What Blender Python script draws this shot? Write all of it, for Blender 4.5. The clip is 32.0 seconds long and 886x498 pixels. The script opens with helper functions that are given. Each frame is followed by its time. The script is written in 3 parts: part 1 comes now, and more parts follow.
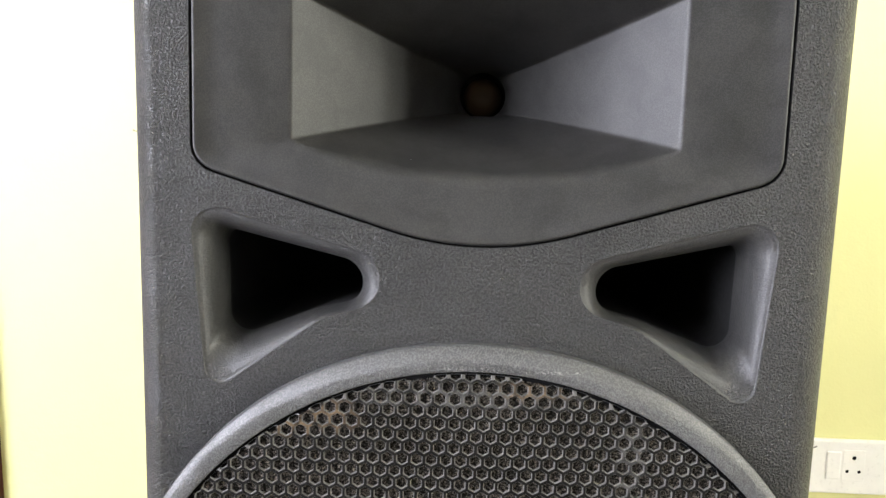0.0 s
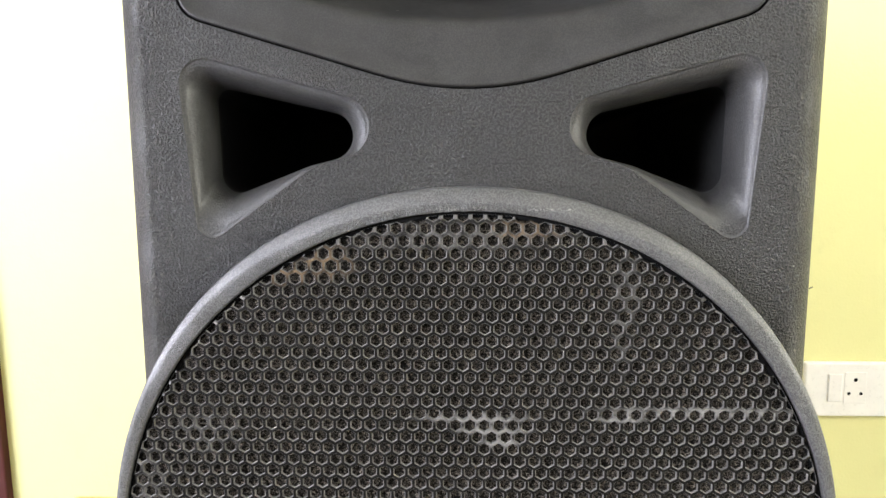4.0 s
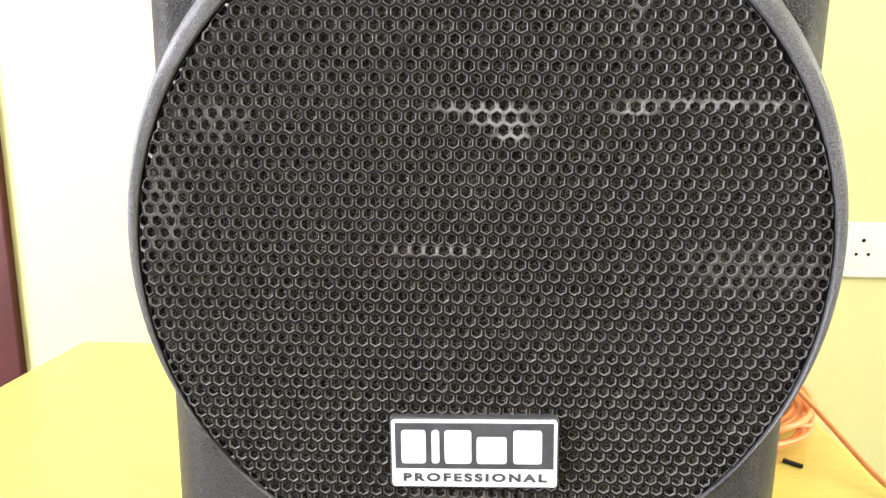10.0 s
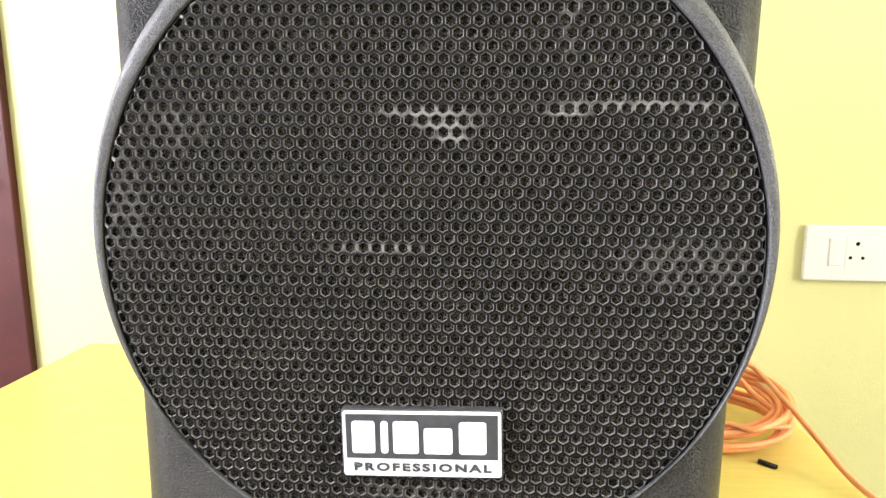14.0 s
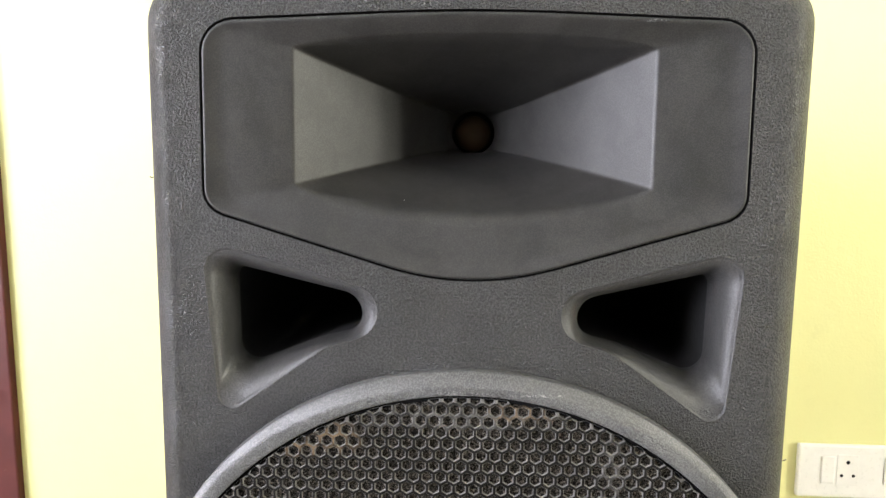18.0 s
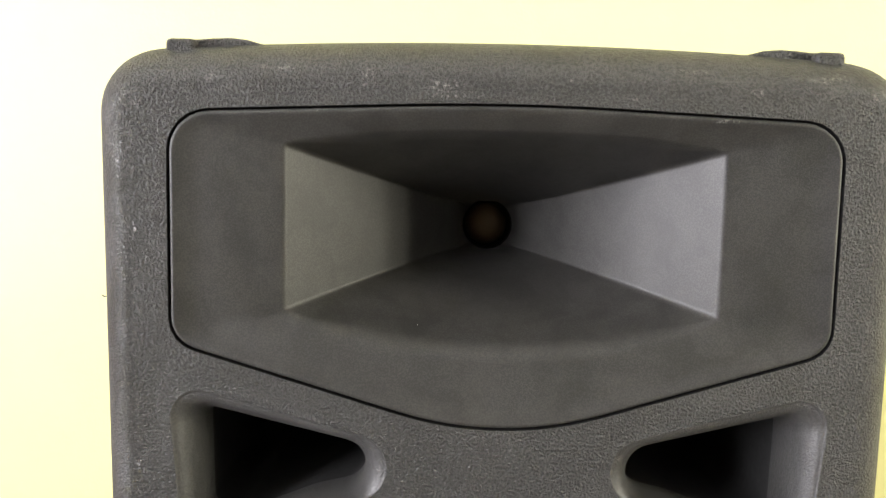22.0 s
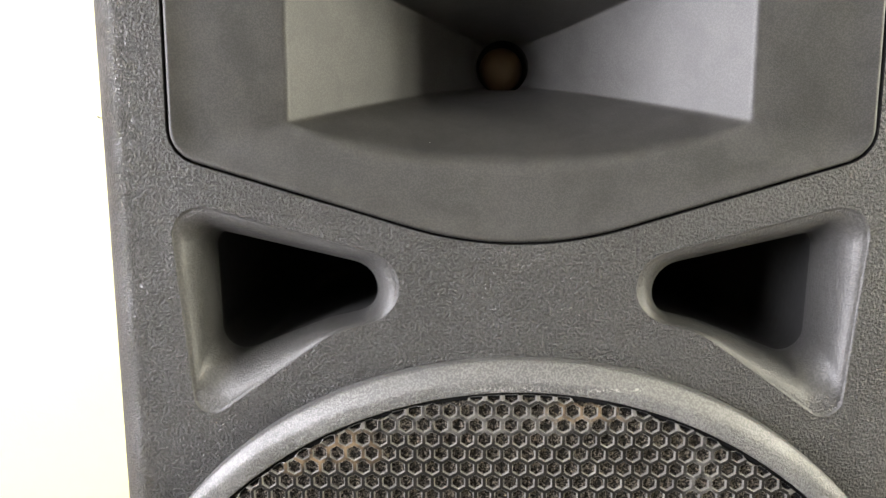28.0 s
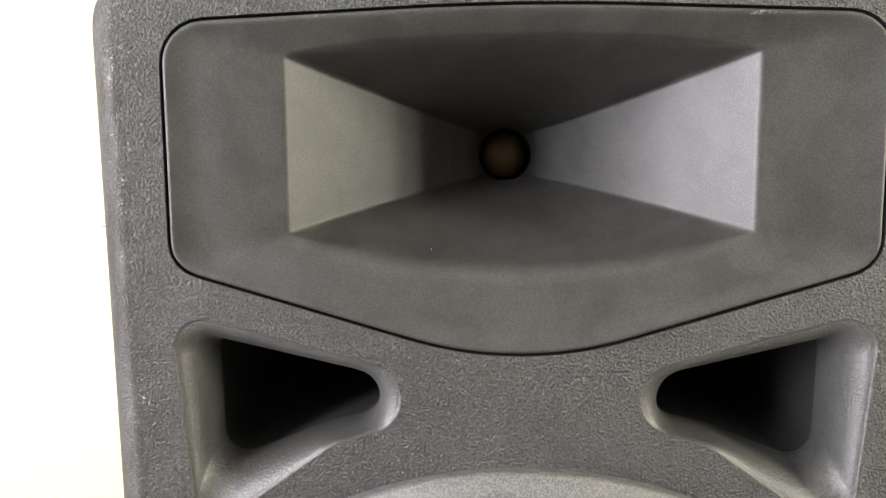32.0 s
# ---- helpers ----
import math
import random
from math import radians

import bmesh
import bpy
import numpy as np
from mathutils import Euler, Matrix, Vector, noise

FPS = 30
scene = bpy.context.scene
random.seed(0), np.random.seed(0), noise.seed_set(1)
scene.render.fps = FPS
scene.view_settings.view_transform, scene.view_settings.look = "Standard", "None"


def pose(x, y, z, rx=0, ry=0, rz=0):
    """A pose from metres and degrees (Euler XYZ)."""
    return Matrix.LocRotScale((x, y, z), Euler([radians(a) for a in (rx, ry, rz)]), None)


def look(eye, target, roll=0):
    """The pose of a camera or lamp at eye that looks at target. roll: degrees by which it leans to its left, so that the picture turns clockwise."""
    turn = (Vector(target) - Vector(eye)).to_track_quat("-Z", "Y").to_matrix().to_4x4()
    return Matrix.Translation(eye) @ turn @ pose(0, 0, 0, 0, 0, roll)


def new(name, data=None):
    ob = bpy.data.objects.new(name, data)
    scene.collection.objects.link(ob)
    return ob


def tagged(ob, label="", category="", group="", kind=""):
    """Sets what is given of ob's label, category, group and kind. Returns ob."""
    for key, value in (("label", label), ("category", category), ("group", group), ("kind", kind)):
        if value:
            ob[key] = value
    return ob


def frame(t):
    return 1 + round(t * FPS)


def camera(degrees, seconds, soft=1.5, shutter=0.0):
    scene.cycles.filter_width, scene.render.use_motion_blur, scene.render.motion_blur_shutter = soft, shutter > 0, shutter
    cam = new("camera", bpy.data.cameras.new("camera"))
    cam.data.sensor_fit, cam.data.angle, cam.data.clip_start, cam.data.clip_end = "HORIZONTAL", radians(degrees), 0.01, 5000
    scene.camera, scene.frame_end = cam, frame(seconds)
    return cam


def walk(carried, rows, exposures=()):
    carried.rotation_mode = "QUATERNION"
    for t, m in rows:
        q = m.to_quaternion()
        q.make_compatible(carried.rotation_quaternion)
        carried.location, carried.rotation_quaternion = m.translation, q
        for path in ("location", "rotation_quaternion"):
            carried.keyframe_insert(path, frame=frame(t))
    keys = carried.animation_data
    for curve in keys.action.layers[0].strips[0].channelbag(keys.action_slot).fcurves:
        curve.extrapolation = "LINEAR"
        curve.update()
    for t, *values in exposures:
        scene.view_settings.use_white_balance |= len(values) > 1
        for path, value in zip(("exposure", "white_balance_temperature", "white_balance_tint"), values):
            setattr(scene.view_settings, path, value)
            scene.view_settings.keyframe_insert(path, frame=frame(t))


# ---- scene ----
cam = camera(64.7, 32.0, soft=1.5)
PATH = [
    (0, (-0.0105, -0.4133, 1.3428), (-0.0814, 1.5736, 1.1255), 1.66),
    (0.5, (-0.0113, -0.4087, 1.3323), (-0.0667, 1.5778, 1.1075), 0.80),
    (1, (-0.0095, -0.4114, 1.3247), (-0.0615, 1.5735, 1.0850), 0.32),
    (1.5, (-0.0077, -0.4125, 1.3141), (-0.0631, 1.5700, 1.0558), 0.15),
    (2, (-0.0080, -0.4130, 1.3029), (-0.0814, 1.5703, 1.0558), 0.18),
    (2.5, (-0.0092, -0.4146, 1.2912), (-0.0757, 1.5706, 1.0584), 0.43),
    (3, (-0.0095, -0.4176, 1.2814), (-0.0758, 1.5674, 1.0459), 0.23),
    (3.5, (-0.0031, -0.4211, 1.2664), (-0.0740, 1.5642, 1.0349), -0.21),
    (5.5, (-0.0057, -0.4234, 1.2213), (-0.0731, 1.5573, 0.9529), 0.52),
    (6, (-0.0045, -0.4205, 1.2072), (-0.0689, 1.5574, 0.9177), 0.65),
    (6.5, (-0.0053, -0.4220, 1.1937), (-0.0739, 1.5526, 0.8835), 0.67),
    (7, (-0.0049, -0.4226, 1.1835), (-0.0712, 1.5496, 0.8576), 1.10),
    (7.5, (-0.0025, -0.4243, 1.1671), (-0.0613, 1.5472, 0.8355), 0.49),
    (8, (-0.0051, -0.4293, 1.1509), (-0.0430, 1.5442, 0.8282), 1.29),
    (8.5, (-0.0057, -0.4350, 1.1392), (-0.0567, 1.5374, 0.8118), 0.82),
    (9, (-0.0052, -0.4431, 1.1248), (-0.0735, 1.5305, 0.8079), 0.46),
    (9.5, (-0.0088, -0.4446, 1.1073), (-0.0821, 1.5275, 0.7829), 1.09),
    (10, (-0.0060, -0.4425, 1.0901), (-0.0902, 1.5256, 0.7443), 0.94),
    (10.5, (-0.0076, -0.4479, 1.0669), (-0.1045, 1.5159, 0.7009), 1.14),
    (11, (-0.0128, -0.4422, 1.0456), (-0.1200, 1.5210, 0.6788), 0.88),
    (11.5, (-0.0170, -0.4468, 1.0331), (-0.1317, 1.5100, 0.6356), 0.94),
    (12, (-0.0206, -0.4493, 1.0269), (-0.1034, 1.5096, 0.6319), 0.94),
    (12.5, (-0.0185, -0.4538, 1.0216), (-0.1098, 1.5165, 0.6905), 1.42),
    (13, (0.0059, -0.4526, 1.0236), (-0.0790, 1.5130, 0.6641), 0.86),
    (13.5, (0.0413, -0.4527, 1.0360), (-0.0757, 1.5118, 0.6791), 0.08),
    (14, (0.0488, -0.4588, 1.0863), (-0.1140, 1.5086, 0.7659), 0.46),
    (14.5, (0.0332, -0.4673, 1.1280), (-0.0591, 1.5143, 0.8730), 4.07),
    (15, (0.0234, -0.4664, 1.1648), (-0.0245, 1.5241, 0.9768), 2.97),
    (15.5, (0.0193, -0.4663, 1.2038), (-0.0313, 1.5269, 1.0466), 1.97),
    (17.5, (0.0058, -0.4514, 1.3314), (-0.0634, 1.5373, 1.1309), 1.29),
    (18, (0.0012, -0.4476, 1.3669), (-0.0938, 1.5392, 1.1581), 0.72),
    (18.5, (-0.0214, -0.4443, 1.4171), (-0.1144, 1.5501, 1.3013), 1.35),
    (19, (-0.0240, -0.4486, 1.4406), (-0.0932, 1.5465, 1.3200), 0.96),
    (19.5, (-0.0217, -0.4542, 1.4480), (-0.0697, 1.5444, 1.3888), 2.16),
    (20, (-0.0215, -0.4450, 1.4465), (-0.1000, 1.5510, 1.3490), 1.00),
    (20.5, (-0.0324, -0.4237, 1.4418), (-0.1599, 1.5668, 1.2939), 0.39),
    (21, (-0.0307, -0.3859, 1.4311), (-0.1504, 1.6053, 1.2870), 0.40),
    (21.5, (-0.0395, -0.3694, 1.4331), (-0.0527, 1.6214, 1.2416), 1.11),
    (22, (-0.0377, -0.3609, 1.4263), (-0.0226, 1.6317, 1.2548), 1.17),
    (22.5, (-0.0360, -0.3476, 1.4190), (-0.0246, 1.6456, 1.2544), 0.51),
    (23, (-0.0341, -0.3528, 1.4114), (-0.0461, 1.6392, 1.2331), 1.02),
    (23.5, (-0.0332, -0.3498, 1.3987), (-0.0692, 1.6400, 1.1999), 0.56),
    (24, (-0.0275, -0.3475, 1.3753), (-0.0763, 1.6426, 1.1832), 0.54),
    (24.5, (-0.0324, -0.3460, 1.3627), (-0.0685, 1.6422, 1.1490), 0.14),
    (25, (-0.0305, -0.3467, 1.3540), (-0.0606, 1.6432, 1.1549), 0.68),
    (25.5, (-0.0304, -0.3476, 1.3446), (-0.0622, 1.6420, 1.1431), 0.64),
    (27.5, (-0.0329, -0.3518, 1.3331), (-0.0742, 1.6398, 1.1551), 0.26),
    (28, (-0.0351, -0.3475, 1.3433), (-0.0664, 1.6347, 1.0789), -0.01),
    (28.5, (-0.0312, -0.3467, 1.3351), (-0.0877, 1.6411, 1.1220), 0.55),
    (29, (-0.0359, -0.3464, 1.3340), (-0.0655, 1.6451, 1.1513), 2.22),
    (29.5, (-0.0325, -0.3434, 1.3376), (-0.0631, 1.6501, 1.1805), 1.56),
    (30, (-0.0321, -0.3423, 1.3588), (-0.0734, 1.6530, 1.2273), 0.81),
    (30.5, (-0.0251, -0.3509, 1.3671), (-0.1721, 1.6414, 1.2728), 0.77),
    (31, (-0.0298, -0.3342, 1.3700), (-0.0118, 1.6565, 1.1784), 1.49),
    (31.5, (-0.0334, -0.3359, 1.3789), (-0.1616, 1.6526, 1.2067), -0.02),
    (32, (-0.0301, -0.3406, 1.3896), (-0.0931, 1.6469, 1.1755), -0.43),
]
EXPOSURES = [
    (0, -0.08, 5750, 18), (3.5, -0.05, 5750, 18), (6, 0.15, 5850, 18), (9, 0.27, 5850, 18), (13, 0.12, 5850, 18), (15.5, 0.25, 5850, 18), (18, -0.03, 5850, 18),
    (18.6, -0.95, 6150, 16), (19, -1.25, 6450, 13), (20.5, -1.35, 6500, 13), (21.2, -0.8, 6400, 15), (22, -0.08, 6150, 17), (23, 0.31, 6080, 17),
    (25, 0.42, 6080, 17), (28, 0.44, 6080, 17), (30, 0.46, 6080, 17), (32, 0.46, 6100, 17)]
walk(cam, [(t, look(eye, target, roll)) for t, eye, target, roll in PATH], EXPOSURES)

# ---- world and lights ----
world = bpy.data.worlds.new("sky")
scene.world = world
world.use_nodes = True
sky = world.node_tree.nodes.new("ShaderNodeTexSky")
sky.sky_type, sky.sun_disc = "NISHITA", False
sky.sun_elevation, sky.sun_rotation = radians(40), radians(120)
world.node_tree.nodes["Background"].inputs[1].default_value = 0.05
world.node_tree.links.new(sky.outputs[0], world.node_tree.nodes["Background"].inputs[0])


def window_light(name, x, y, z, sx, sz, power, color, turn):
    lamp = bpy.data.lights.new(name, "AREA")
    lamp.shape, lamp.size, lamp.size_y, lamp.energy, lamp.color = "RECTANGLE", sx, sz, power, color
    ob = new(name, lamp)
    ob.matrix_world = pose(x, y, z, 90, 0, turn)
    return ob


XL, XR, YB, YF, ZC = -2.5, 2.4, 0.642, -8.5, 2.95      # the room's inner faces
window_light("window_light_left", XL - 0.05, -0.8, 1.6, 1.0, 1.5, 125, (1.0, 0.985, 0.955), -90)
window_light("window_light_front", XL - 0.05, -2.05, 1.9, 1.1, 1.5, 275, (1.0, 0.985, 0.955), -90)
window_light("window_light_right", XR + 0.05, -0.78, 1.75, 0.5, 1.4, 135, (1.0, 0.97, 0.72), 90)


# ---- materials ----
class Nodes:
    """A small builder round a node material."""

    def __init__(self, name, color, rough, metal=0.0):
        self.mat = bpy.data.materials.new(name)
        self.mat.use_nodes = True
        self.t = self.mat.node_tree
        self.bsdf = self.t.nodes["Principled BSDF"]
        self.bsdf.inputs["Base Color"].default_value = (*color, 1)
        self.bsdf.inputs["Roughness"].default_value = rough
        self.bsdf.inputs["Metallic"].default_value = metal
        self.geo = self.t.nodes.new("ShaderNodeNewGeometry")
        self.place = self.geo.outputs["Position"]

    def node(self, kind, **values):
        n = self.t.nodes.new("ShaderNode" + kind)
        for key, value in values.items():
            n.inputs[key].default_value = value
        return n

    def link(self, a, b):
        self.t.links.new(a, b)

    def math(self, op, a, b=0.0, clamp=False):
        n = self.t.nodes.new("ShaderNodeMath")
        n.operation, n.use_clamp = op, clamp
        for k, v in enumerate((a, b)):
            if isinstance(v, (int, float)):
                n.inputs[k].default_value = v
            else:
                self.link(v, n.inputs[k])
        return n.outputs[0]

    def noise(self, scale, detail=3.0, rough=0.55):
        n = self.node("TexNoise", Scale=scale, Detail=detail, Roughness=rough)
        self.link(self.place, n.inputs["Vector"])
        return n.outputs["Fac"]

    def ramp(self, fac, lo, hi):
        n = self.t.nodes.new("ShaderNodeMapRange")
        n.interpolation_type = "SMOOTHSTEP"
        n.inputs[1].default_value, n.inputs[2].default_value = lo, hi
        self.link(fac, n.inputs[0])
        return n.outputs[0]

    def mix(self, fac, a, b):
        n = self.t.nodes.new("ShaderNodeMix")
        n.data_type = "RGBA"
        for socket, v in ((n.inputs[0], fac), (n.inputs[6], a), (n.inputs[7], b)):
            if isinstance(v, tuple):
                socket.default_value = (*v, 1)
            elif isinstance(v, (int, float)):
                socket.default_value = v
            else:
                self.link(v, socket)
        return n.outputs[2]

    def spot(self, x, z, rx, rz, turn=0.0):
        """An elliptic stain on a front, soft-edged: 1 in its middle, 0 outside."""
        sub = self.t.nodes.new("ShaderNodeMapping")
        sub.vector_type = "TEXTURE"
        sub.inputs["Location"].default_value = (x, 0, z)
        sub.inputs["Rotation"].default_value = (0, turn, 0)
        sub.inputs["Scale"].default_value = (rx, 1000, rz)
        self.link(self.place, sub.inputs[0])
        size = self.t.nodes.new("ShaderNodeVectorMath")
        size.operation = "LENGTH"
        self.link(sub.outputs[0], size.inputs[0])
        return self.ramp(size.outputs["Value"], 1.0, 0.35)

    def spots(self, rows):
        total = None
        for row in rows:
            one = self.spot(*row)
            total = one if total is None else self.math("MAXIMUM", total, one)
        return total

    def color(self, socket):
        self.link(socket, self.bsdf.inputs["Base Color"])

    def rough(self, socket):
        self.link(socket, self.bsdf.inputs["Roughness"])

    def bump(self, height, strength, distance):
        n = self.node("Bump", Strength=strength, Distance=distance)
        self.link(height, n.inputs["Height"])
        self.link(n.outputs[0], self.bsdf.inputs["Normal"])


def pebbled(name, base, worn, rough, grain, depth, wear, spots=(), mottle=0.22, fleck=0.55, gloss=0.5, tops=3.0):
    m = Nodes(name, base, rough)
    m.bsdf.inputs["Specular IOR Level"].default_value = gloss
    patch, fine = m.noise(14, 5), m.noise(210, 3)
    tone = m.mix(m.ramp(patch, 0.35, 0.72), tuple(c * 0.86 for c in base), tuple(c * 1.18 for c in base))
    scuff = m.math("MULTIPLY", m.ramp(m.noise(75, 6, 0.7), wear, wear + 0.1), m.ramp(m.noise(9, 2), 0.45, 0.65))
    if spots:
        scuff = m.math("MAXIMUM", scuff, m.math("MULTIPLY", m.spots(spots), m.ramp(m.noise(520, 4, 0.75), 0.50, 0.66)))
    speck = m.ramp(m.noise(grain * 0.8, 2, 0.6), 0.45, 0.58)
    tone = m.mix(m.math("MULTIPLY", speck, fleck), tone, tuple(min(1, c * tops) for c in base))
    m.color(m.mix(scuff, tone, worn))
    m.rough(m.math("ADD", m.math("MULTIPLY", fine, mottle), rough - mottle / 2))
    low = m.t.nodes.new("ShaderNodeSeparateXYZ")
    m.link(m.place, low.inputs[0])
    facing = m.t.nodes.new("ShaderNodeSeparateXYZ")
    m.link(m.geo.outputs["Normal"], facing.inputs[0])
    flat = m.math("ADD", m.math("MULTIPLY", m.ramp(m.math("MULTIPLY", facing.outputs[1], -1.0), 0.90, 0.997), 0.86), 0.14)
    kept = m.math("ADD", m.math("MULTIPLY", m.ramp(m.math("ADD", low.outputs[2], m.math("MULTIPLY", m.noise(12, 3), 0.12)), 0.98, 1.12), 0.9), 0.1)
    worm = m.ramp(m.noise(grain * 0.8, 2, 0.6), 0.34, 0.66)
    cell = m.math("MULTIPLY", worm, m.math("MULTIPLY", m.math("MULTIPLY", kept, flat), m.math("ADD", m.ramp(m.noise(26, 3), 0.34, 0.62), 0.55)))
    m.bump(cell, 0.9, depth)
    return m.mat


CASE = pebbled("pebbled_black_plastic", (0.0080, 0.0078, 0.0076), (0.19, 0.185, 0.175), 0.45, 900, 0.0045, 0.72,
               [(0.012, 1.4675, 0.016, 0.0016), (-0.035, 1.478, 0.014, 0.006), (-0.03, 1.474, 0.020, 0.003), (-0.075, 1.482, 0.006, 0.007), (-0.196, 1.468, 0.009, 0.007),
                (0.125, 1.478, 0.006, 0.003), (0.03, 1.482, 0.004, 0.002), (0.062, 1.474, 0.010, 0.0015), (0.16, 1.486, 0.012, 0.003), (0.188, 1.478, 0.005, 0.006), (-0.12, 1.487, 0.016, 0.002), (-0.155, 1.480, 0.005, 0.003), (0.092, 1.489, 0.014, 0.0018), (-0.205, 1.44, 0.004, 0.010), (0.20, 1.45, 0.004, 0.012),
                (-0.2, 0.783, 0.018, 0.012), (0.2, 0.783, 0.018, 0.012), (0.186, 0.812, 0.004, 0.003), (0.17, 1.487, 0.008, 0.004)], fleck=0.95, gloss=0.58, tops=5.2)
RING = pebbled("moulded_ring_plastic", (0.046, 0.0455, 0.0447), (0.28, 0.27, 0.26), 0.42, 1300, 0.0008, 0.72,
               [(-0.006, 1.2285, 0.024, 0.0022), (0.04, 1.228, 0.03, 0.0012)], gloss=0.65)
LIP = pebbled("smooth_port_plastic", (0.028, 0.0275, 0.0264), (0.25, 0.245, 0.235), 0.46, 1080, 0.0008, 0.76, (), 0.1, 0.3, gloss=0.5)
HORN = pebbled("satin_black_horn_plastic", (0.0205, 0.0199, 0.0185), (0.16, 0.155, 0.15), 0.47, 1500, 0.00006, 0.74,
               [(-0.10, 1.4655, 0.006, 0.0015), (0.11, 1.4635, 0.010, 0.0013)], 0.1, 0.3, gloss=0.38)


def smudged(mat, scale, dark):
    """Handled plastic: cloudy smears of a slightly darker tone and duller gloss over the grain."""
    t = mat.node_tree
    bsdf = t.nodes["Principled BSDF"]
    geo = t.nodes.new("ShaderNodeNewGeometry")
    cloud = t.nodes.new("ShaderNodeTexNoise")
    cloud.inputs["Scale"].default_value, cloud.inputs["Detail"].default_value, cloud.inputs["Distortion"].default_value = scale, 5, 0.8
    t.links.new(geo.outputs["Position"], cloud.inputs["Vector"])
    fac = t.nodes.new("ShaderNodeMapRange")
    fac.inputs[1].default_value, fac.inputs[2].default_value = 0.42, 0.64
    t.links.new(cloud.outputs["Fac"], fac.inputs[0])
    tint = t.nodes.new("ShaderNodeMix")
    tint.data_type, tint.blend_type = "RGBA", "MULTIPLY"
    tint.inputs[7].default_value = (dark, dark, dark, 1)
    old = bsdf.inputs["Base Color"].links[0].from_socket
    t.links.new(fac.outputs[0], tint.inputs[0])
    t.links.new(old, tint.inputs[6])
    t.links.new(tint.outputs[2], bsdf.inputs["Base Color"])
    return mat


smudged(HORN, 48, 0.70)
smudged(CASE, 17, 0.78)


def metal_grille():
    m = Nodes("painted_steel_grille", (0.05, 0.048, 0.044), 0.5)
    m.bsdf.inputs["Specular IOR Level"].default_value = 0.12
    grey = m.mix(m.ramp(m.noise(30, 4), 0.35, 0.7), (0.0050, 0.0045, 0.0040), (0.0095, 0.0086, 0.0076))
    dust = m.spots([(0.002, 1.1008, 0.046, 0.0050), (0.012, 1.0930, 0.030, 0.0048), (0.016, 1.0850, 0.016, 0.0050), (0.135, 1.1055, 0.080, 0.0042), (0.09, 1.101, 0.02, 0.0035),
                    (-0.030, 1.0125, 0.05, 0.0042), (0.0, 0.804, 0.045, 0.011), (0.0, 0.797, 0.03, 0.008)])
    faint = m.math("MULTIPLY", m.spots([(-0.205, 1.04, 0.022, 0.05), (-0.165, 1.09, 0.03, 0.02), (0.17, 1.005, 0.065, 0.024), (0.0, 0.838, 0.07, 0.012), (0.09, 1.17, 0.012, 0.05), (-0.02, 1.212, 0.10, 0.012)]), 0.32)
    dust = m.math("MAXIMUM", m.math("MULTIPLY", dust, m.math("ADD", m.math("MULTIPLY", m.ramp(m.noise(130, 3, 0.6), 0.30, 0.55), 0.6), 0.25)),
                  m.math("MULTIPLY", faint, m.ramp(m.noise(120, 4, 0.7), 0.36, 0.62)))
    strew = m.math("MULTIPLY", m.ramp(m.noise(170, 5, 0.75), 0.66, 0.78), 0.4)
    tone = m.mix(m.math("MAXIMUM", dust, strew), grey, (0.19, 0.184, 0.172))
    rust = m.math("MULTIPLY", m.spots([(-0.088, 1.197, 0.022, 0.014), (-0.11, 1.19, 0.02, 0.01), (0.03, 1.216, 0.03, 0.008)]), m.ramp(m.noise(150, 3), 0.35, 0.6))
    m.color(m.mix(m.math("MULTIPLY", rust, 0.28), tone, (0.34, 0.24, 0.14)))
    m.rough(m.math("ADD", m.math("MULTIPLY", m.noise(260, 3), 0.3), 0.42))
    m.bump(m.noise(900, 3), 0.3, 0.0003)
    return m.mat


def open_foam():
    """Open-celled foam: pale brown threads round black pores."""
    m = Nodes("black_foam", (0.03, 0.027, 0.023), 0.9)
    m.bsdf.inputs["Specular IOR Level"].default_value = 0.2
    web = m.ramp(m.math("ABSOLUTE", m.math("SUBTRACT", m.noise(900, 2, 0.6), 0.5)), 0.10, 0.0)
    web = m.math("MULTIPLY", web, m.ramp(m.noise(600, 2), 0.38, 0.6))
    m.color(m.mix(web, (0.008, 0.0068, 0.0056), (0.24, 0.21, 0.175)))
    m.bump(web, 0.8, 0.0006)
    return m.mat


def wall_paint(name, base, stain):
    m = Nodes(name, base, 0.55)
    tone = m.mix(m.ramp(m.noise(1.3, 4), 0.3, 0.75), base, stain)
    tone = m.mix(m.math("MULTIPLY", m.ramp(m.noise(16, 5, 0.7), 0.55, 0.8), 0.35), tone, tuple(c * 0.86 for c in base))
    m.color(tone)
    m.bump(m.math("ADD", m.noise(35, 5), m.math("MULTIPLY", m.noise(260, 3), 0.4)), 0.25, 0.003)
    return m.mat


def plain(name, base, rough, metal=0.0, vary=0.2, scale=40, relief=0.0002, gloss=0.5):
    m = Nodes(name, base, rough, metal)
    m.bsdf.inputs["Specular IOR Level"].default_value = gloss
    m.color(m.mix(m.ramp(m.noise(scale, 5, 0.65), 0.3, 0.72), tuple(c * (1 - vary) for c in base), tuple(min(1, c * (1 + vary * 0.5)) for c in base)))
    m.rough(m.math("ADD", m.math("MULTIPLY", m.noise(scale * 4, 3), 0.2), rough - 0.1))
    m.bump(m.noise(scale * 9, 3), 0.3, relief)
    return m.mat


